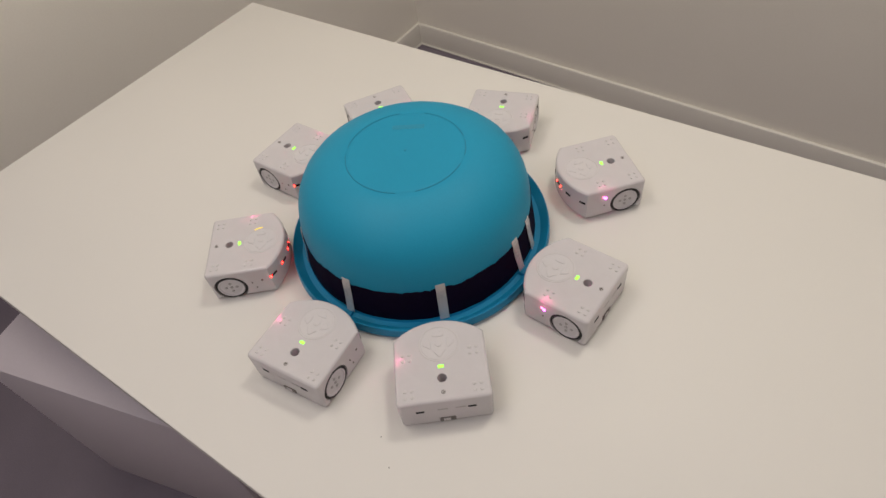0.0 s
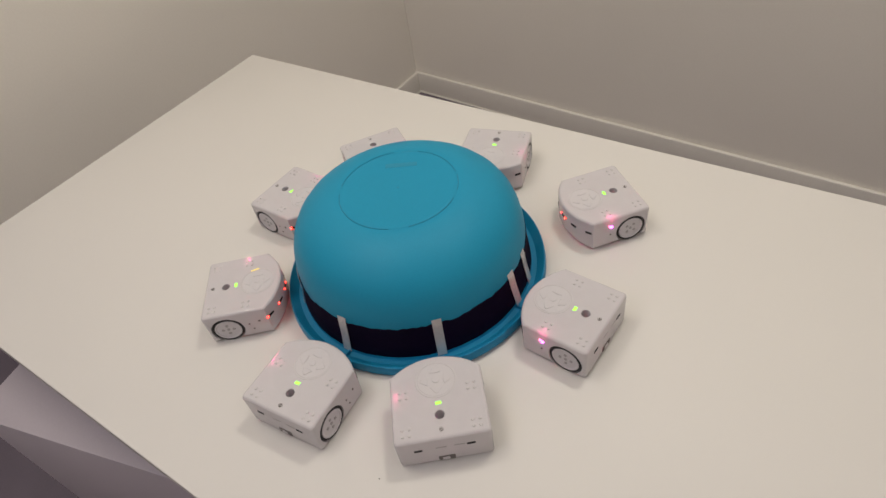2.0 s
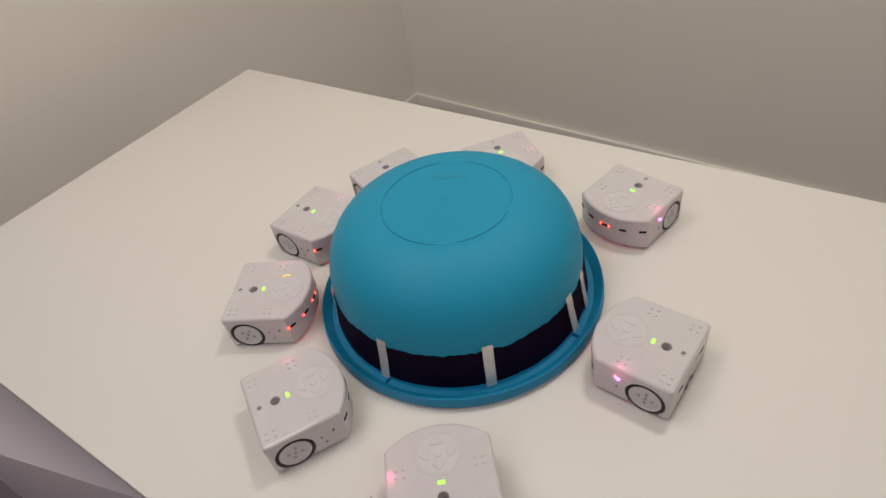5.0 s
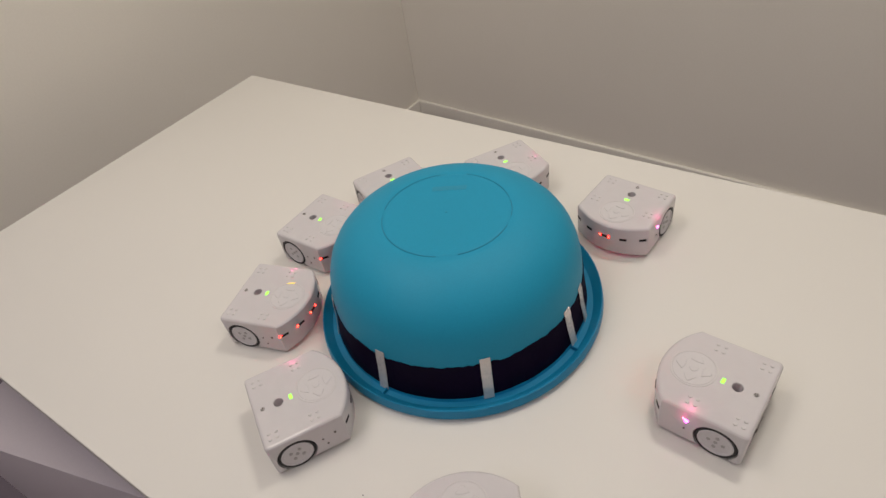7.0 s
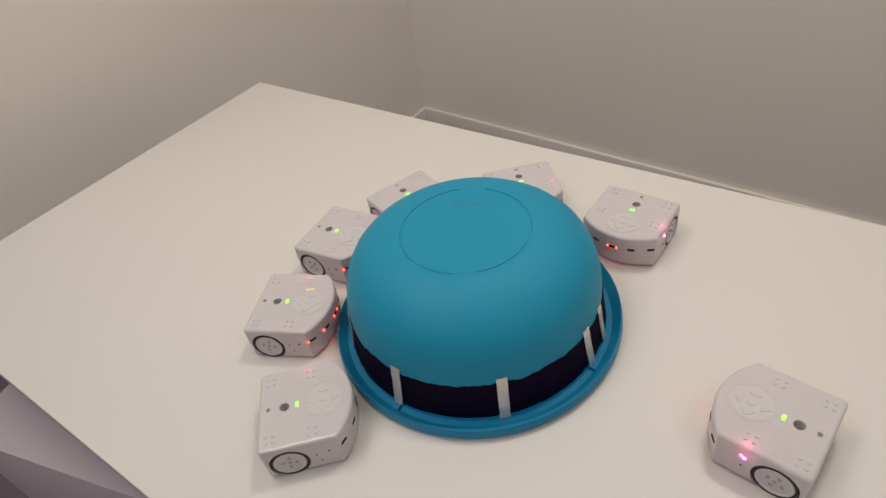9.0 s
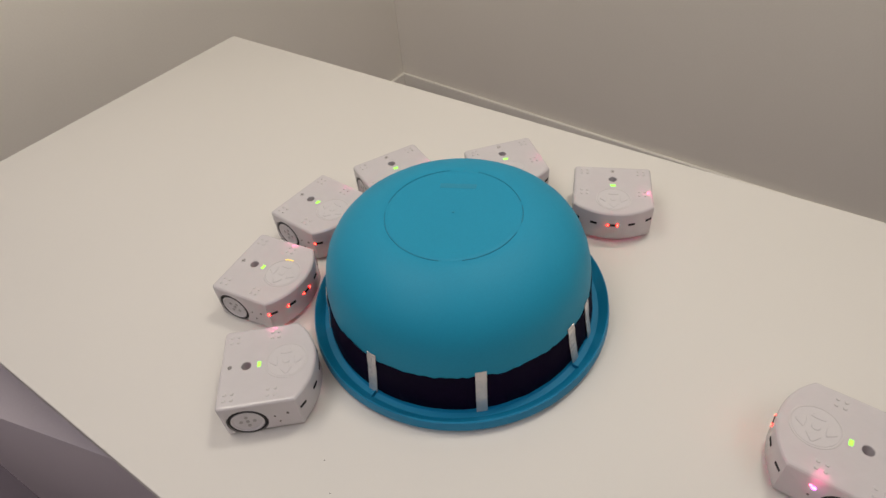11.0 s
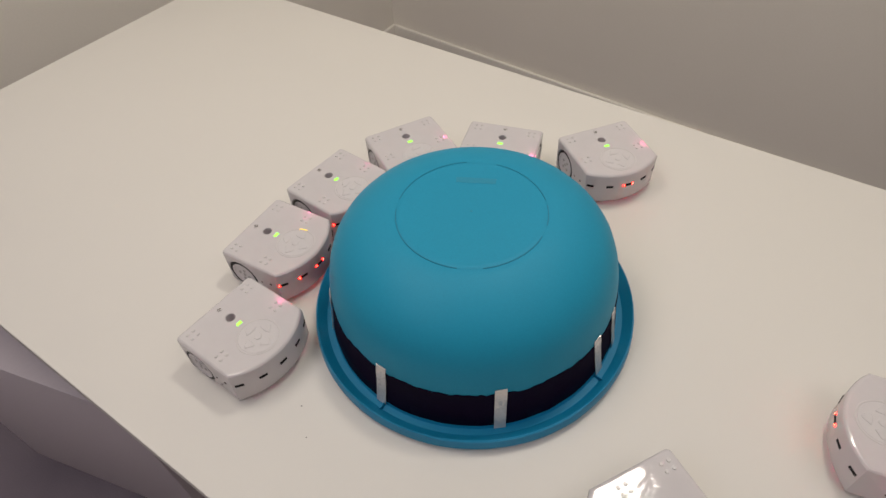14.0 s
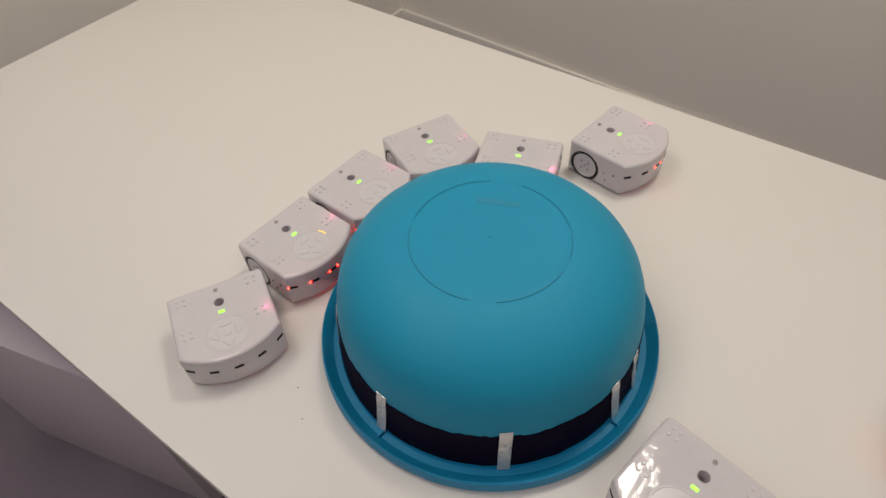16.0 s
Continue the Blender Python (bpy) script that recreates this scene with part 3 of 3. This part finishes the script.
DRIVES = [
    [
        (0.0, 0.9665, -0.6188, 129.2),
        (0.5, 0.9667, -0.6192, 129.1),
        (1.0, 0.9668, -0.6192, 129.5),
        (1.5, 0.9655, -0.6184, 129.2),
        (2.0, 0.9662, -0.6184, 129.5),
        (2.5, 0.9669, -0.6193, 128.7),
        (3.0, 0.9772, -0.6336, 128.6),
        (3.5, 0.9970, -0.6589, 130.3),
        (4.0, 1.0092, -0.6748, 110.9),
        (4.5, 1.0081, -0.6753, 130.2),
        (7.0, 1.0731, -0.7075, 127.6),
        (7.5, 1.0750, -0.7120, 133.5),
        (8.0, 1.1050, -0.7380, 138.7),
        (10.5, 1.1650, -0.7350, 177.6),
        (11.0, 1.1850, -0.7350, 189.1),
        (11.5, 1.2050, -0.7350, 200.5),
        (12.0, 1.2250, -0.7300, 212.0),
        (12.5, 1.2450, -0.7200, 223.5),
        (13.0, 1.2700, -0.7000, 234.9),
        (13.5, 1.3061, -0.6198, 240.9),
        (14.0, 1.3084, -0.6084, 240.1),
        (14.5, 1.3092, -0.6035, 241.8),
        (15.0, 1.3109, -0.5996, 239.2),
        (15.5, 1.3180, -0.5871, 248.0),
        (16.0, 1.3199, -0.5724, 258.9),
    ],
    [
        (0.0, 1.0513, -0.4153, 176.6),
        (0.5, 1.0510, -0.4157, 176.8),
        (1.0, 1.0512, -0.4157, 177.1),
        (1.5, 1.0492, -0.4144, 176.9),
        (2.0, 1.0507, -0.4138, 176.3),
        (2.5, 1.0516, -0.4124, 176.3),
        (3.0, 1.0823, -0.4148, 176.0),
        (3.5, 1.1072, -0.4172, 175.4),
        (4.0, 1.1250, -0.4166, 175.9),
        (4.5, 1.1258, -0.4161, 176.0),
        (7.0, 1.2277, -0.4225, 175.7),
        (7.5, 1.2234, -0.4252, 175.1),
        (8.0, 1.2374, -0.4262, 173.3),
        (10.5, 1.3674, -0.4289, 175.3),
        (11.0, 1.3916, -0.4284, 178.2),
        (11.5, 1.4009, -0.4276, 185.8),
        (12.0, 1.4208, -0.4253, 186.6),
        (12.5, 1.4415, -0.4196, 187.2),
        (13.0, 1.4572, -0.4208, 190.1),
        (13.5, 1.4836, -0.4148, 190.3),
        (14.0, 1.4794, -0.4172, 189.1),
        (14.5, 1.4897, -0.4122, 205.5),
        (15.0, 1.5014, -0.4051, 198.6),
        (15.5, 1.5179, -0.4017, 195.4),
        (16.0, 1.5479, -0.4017, 195.4),
    ],
    [
        (0.0, 0.9836, -0.1944, -132.3),
        (0.5, 0.9828, -0.1952, -131.6),
        (1.0, 0.9842, -0.1949, -128.8),
        (1.5, 0.9813, -0.1934, -131.8),
        (2.0, 0.9915, -0.1832, -130.2),
        (2.5, 0.9885, -0.1828, -133.1),
        (3.0, 1.0072, -0.1627, -130.1),
        (3.5, 1.0137, -0.1571, -132.9),
        (4.0, 1.0161, -0.1523, -117.0),
        (4.5, 1.0109, -0.1535, -107.6),
        (7.0, 1.0123, -0.1577, -95.5),
        (7.5, 1.0089, -0.1586, -97.2),
        (8.0, 1.0094, -0.1604, -97.2),
        (10.5, 1.0195, -0.1532, -71.8),
        (11.0, 1.0198, -0.1559, -65.6),
        (11.5, 1.0200, -0.1568, -64.8),
        (12.0, 1.0194, -0.1576, -62.9),
        (12.5, 1.0244, -0.1631, -40.2),
        (13.0, 1.0246, -0.1629, -42.8),
        (13.5, 1.0295, -0.1624, -43.1),
        (14.0, 1.0290, -0.1654, -36.5),
        (14.5, 1.0293, -0.1669, -32.3),
        (15.0, 1.0288, -0.1665, -31.2),
        (15.5, 1.0307, -0.1671, -25.5),
        (16.0, 1.0378, -0.1681, -8.1),
    ],
    [
        (0.0, 0.7688, -0.1380, -72.3),
        (0.5, 0.7681, -0.1384, -72.2),
        (1.0, 0.7685, -0.1396, -72.9),
        (1.5, 0.7664, -0.1387, -74.4),
        (2.0, 0.7675, -0.1387, -74.1),
        (2.5, 0.7662, -0.1391, -75.3),
        (3.0, 0.7660, -0.1392, -77.2),
        (3.5, 0.7669, -0.1396, -76.6),
        (4.0, 0.7683, -0.1370, -74.2),
        (4.5, 0.7701, -0.1423, -43.8),
        (7.0, 0.7879, -0.1470, -31.2),
        (7.5, 0.7813, -0.1415, -59.1),
        (8.0, 0.7927, -0.1494, -53.9),
        (10.5, 0.8441, -0.1724, -43.6),
        (11.0, 0.8464, -0.1774, -40.6),
        (11.5, 0.8538, -0.1871, -36.9),
        (12.0, 0.8650, -0.1965, -53.2),
        (12.5, 0.8768, -0.2050, -51.9),
        (13.0, 0.8821, -0.2106, -16.8),
        (13.5, 0.8942, -0.2191, -62.3),
        (14.0, 0.9046, -0.2334, -72.9),
        (14.5, 0.9116, -0.2419, -77.3),
        (15.0, 0.9281, -0.2481, -73.7),
        (15.5, 0.9428, -0.2652, -76.6),
        (16.0, 0.9531, -0.2722, -71.9),
    ],
    [
        (0.0, 0.5752, -0.2348, -33.0),
        (0.5, 0.5770, -0.2376, -33.5),
        (1.0, 0.5760, -0.2368, -32.8),
        (1.5, 0.5743, -0.2344, -32.6),
        (2.0, 0.5739, -0.2346, -34.7),
        (2.5, 0.5691, -0.2333, -37.8),
        (3.0, 0.5652, -0.2283, -36.1),
        (3.5, 0.5914, -0.2372, -21.1),
        (4.0, 0.6014, -0.2446, -26.1),
        (4.5, 0.6182, -0.2569, -22.3),
        (7.0, 0.6422, -0.2638, -26.9),
        (7.5, 0.6438, -0.2668, -19.0),
        (8.0, 0.6489, -0.2696, -15.2),
        (10.5, 0.6992, -0.2788, -27.9),
        (11.0, 0.7071, -0.2824, -26.0),
        (11.5, 0.7207, -0.2884, -30.2),
        (12.0, 0.7387, -0.2956, -27.2),
        (12.5, 0.7496, -0.2998, -30.5),
        (13.0, 0.7653, -0.3035, -33.0),
        (13.5, 0.7810, -0.3068, -19.8),
        (14.0, 0.7817, -0.3042, -28.7),
        (14.5, 0.7876, -0.3157, -29.1),
        (15.0, 0.8050, -0.3233, -21.1),
        (15.5, 0.8176, -0.3254, -23.2),
        (16.0, 0.8244, -0.3208, -25.3),
    ],
    [
        (0.0, 0.5085, -0.3943, -0.1),
        (0.5, 0.5096, -0.3961, 1.1),
        (1.0, 0.5098, -0.3951, 1.7),
        (1.5, 0.5091, -0.3948, -0.4),
        (2.0, 0.5093, -0.3943, -0.7),
        (2.5, 0.5080, -0.3935, -0.3),
        (3.0, 0.5100, -0.3929, -1.0),
        (3.5, 0.5278, -0.3941, -3.9),
        (4.0, 0.5451, -0.3960, -4.4),
        (4.5, 0.5644, -0.3978, -0.4),
        (7.0, 0.5971, -0.4013, 0.2),
        (7.5, 0.5995, -0.4033, 0.9),
        (8.0, 0.6052, -0.4034, 1.6),
        (10.5, 0.6475, -0.4091, 15.4),
        (11.0, 0.6544, -0.4120, -2.9),
        (11.5, 0.6621, -0.4113, -2.3),
        (12.0, 0.6785, -0.4172, 4.7),
        (12.5, 0.6888, -0.4204, 2.5),
        (13.0, 0.7069, -0.4248, -3.4),
        (13.5, 0.7335, -0.4272, -3.9),
        (14.0, 0.7420, -0.4314, -3.4),
        (14.5, 0.7353, -0.4363, -9.6),
        (15.0, 0.7495, -0.4442, 0.7),
        (15.5, 0.7579, -0.4335, -1.1),
        (16.0, 0.7932, -0.4457, -3.0),
    ],
    [
        (0.0, 0.5845, -0.5980, 40.1),
        (0.5, 0.5864, -0.5990, 40.4),
        (1.0, 0.5856, -0.5991, 40.6),
        (1.5, 0.5846, -0.5985, 40.9),
        (2.0, 0.5839, -0.5976, 40.9),
        (2.5, 0.5829, -0.5977, 41.0),
        (3.0, 0.5820, -0.5957, 39.9),
        (3.5, 0.5929, -0.5869, 38.0),
        (4.0, 0.6060, -0.5788, 36.9),
        (4.5, 0.6224, -0.5661, 33.4),
        (7.0, 0.6387, -0.5597, 16.5),
        (7.5, 0.6391, -0.5615, 30.7),
        (8.0, 0.6471, -0.5568, 25.0),
        (10.5, 0.6776, -0.5543, 25.4),
        (11.0, 0.6831, -0.5533, 8.9),
        (11.5, 0.6869, -0.5519, 27.4),
        (12.0, 0.7052, -0.5514, 1.0),
        (12.5, 0.7095, -0.5520, 14.2),
        (13.0, 0.7216, -0.5514, 6.9),
        (13.5, 0.7428, -0.5512, 5.7),
        (14.0, 0.7473, -0.5557, 4.9),
        (14.5, 0.7448, -0.5600, 5.1),
        (15.0, 0.7655, -0.5588, 3.7),
        (15.5, 0.7767, -0.5583, 0.1),
        (16.0, 0.7880, -0.5621, -3.4),
    ],
    [
        (0.0, 0.7914, -0.6814, 95.1),
        (0.5, 0.7923, -0.6816, 95.2),
        (1.0, 0.7920, -0.6815, 94.6),
        (1.5, 0.7916, -0.6815, 94.7),
        (2.0, 0.7910, -0.6817, 94.9),
        (2.5, 0.7901, -0.6807, 95.3),
        (3.0, 0.7886, -0.6810, 95.4),
        (3.5, 0.7881, -0.6812, 94.4),
        (4.0, 0.7884, -0.6804, 64.7),
        (4.5, 0.7854, -0.6797, 60.4),
        (7.0, 0.7966, -0.6765, 60.0),
        (7.5, 0.7929, -0.6782, 59.9),
        (8.0, 0.7944, -0.6759, 53.7),
        (10.5, 0.7995, -0.6744, 41.9),
        (11.0, 0.7990, -0.6755, 41.6),
        (11.5, 0.8002, -0.6753, 27.8),
        (12.0, 0.8006, -0.6759, 25.7),
        (12.5, 0.8005, -0.6747, 22.6),
        (13.0, 0.8052, -0.6757, 8.7),
        (13.5, 0.8072, -0.6748, 8.3),
        (14.0, 0.8107, -0.6769, -1.4),
        (14.5, 0.8109, -0.6761, -2.4),
        (15.0, 0.8077, -0.6795, -19.1),
        (15.5, 0.8096, -0.6823, -17.1),
        (16.0, 0.8055, -0.6863, -29.3),
    ],
]

# which nose lamps are lit, and the colour of the lamp inside the left flank
NOSES = [(), (0,), (0,), (-19,), (-38,), (-38, -19), (-38, 0, -19), ()]
FLANK = ["violet_led", "violet_led", "violet_led", "pink_led", "pink_led", "pink_led", "pink_led", "pink_led"]

bowl = build_bowl()
first = build_robot()
robots = [first] + [copy_thing(first, pose(0, 0, TABLE_Z)) for _ in range(7)]
for i, robot in enumerate(robots):
    lamp_bead(robot, 0.0300, 0.0485, 0.0488, 0.0015, "pink_led", "inner_lamp")
    if FLANK[i] == "violet_led":
        lamp_bead(robot, 0.0300, SIDE - 0.0006, 0.0370, 0.0023, "violet_led", "flank_glow")
        # extra glowing bead, added for the rose spill round the violet lamp
        lamp_bead(robot, 0.0332, SIDE - 0.0004, 0.0392, 0.0016, "rose_spill", "flank_glow")
    for a in NOSES[i]:
        nose_lamp(robot, a)

part("ring_lamp", finish(lathe([(0.0230, -0.0002), (0.0232, 0.0006), (0.0245, 0.0006), (0.0247, -0.0002)], 8, 88, 116)), "amber_led", robots[6], "lit amber lamp", at=pose(0.0460, 0, TOP + 0.0002))

# specks on the tabletop
for x, y, r in ((0.927, -0.699, 0.0008), (0.957, -0.7235, 0.0007)):
    bm = bmesh.new()
    bmesh.ops.create_icosphere(bm, subdivisions=1, radius=r)
    tagged(part("crumb", bm, "speck", at=pose(x, y, TABLE_Z + r * 0.4)), "tiny dark crumb lying on the white tabletop", "crumb")


def motions():
    walk(bowl, [(t, pose(x, y, TABLE_Z, 0, 0, a)) for t, x, y, a in BOWL])
    for robot, rows in zip(robots, DRIVES):
        walk(robot, [(t, pose(x, y, TABLE_Z, 0, 0, a)) for t, x, y, a in rows])
        wheels = [o for o in robot.children if o.name.startswith("wheel")]
        for wheel in wheels:
            side = 1 if wheel.location.y > 0 else -1
            roll, keys, last = 0.0, [], rows[0]
            for row in rows:
                t, x, y, a = row
                mid = radians((a + last[3]) / 2)
                ahead = (x - last[1]) * math.cos(mid) + (y - last[2]) * math.sin(mid)
                roll += (ahead - side * 0.0502 * radians(a - last[3])) / 0.022
                keys.append((t, pose(WHEEL_X, side * 0.0502, 0.022) @ Matrix.Rotation(roll, 4, "Y")))
                last = row
            walk(wheel, keys)


motions()
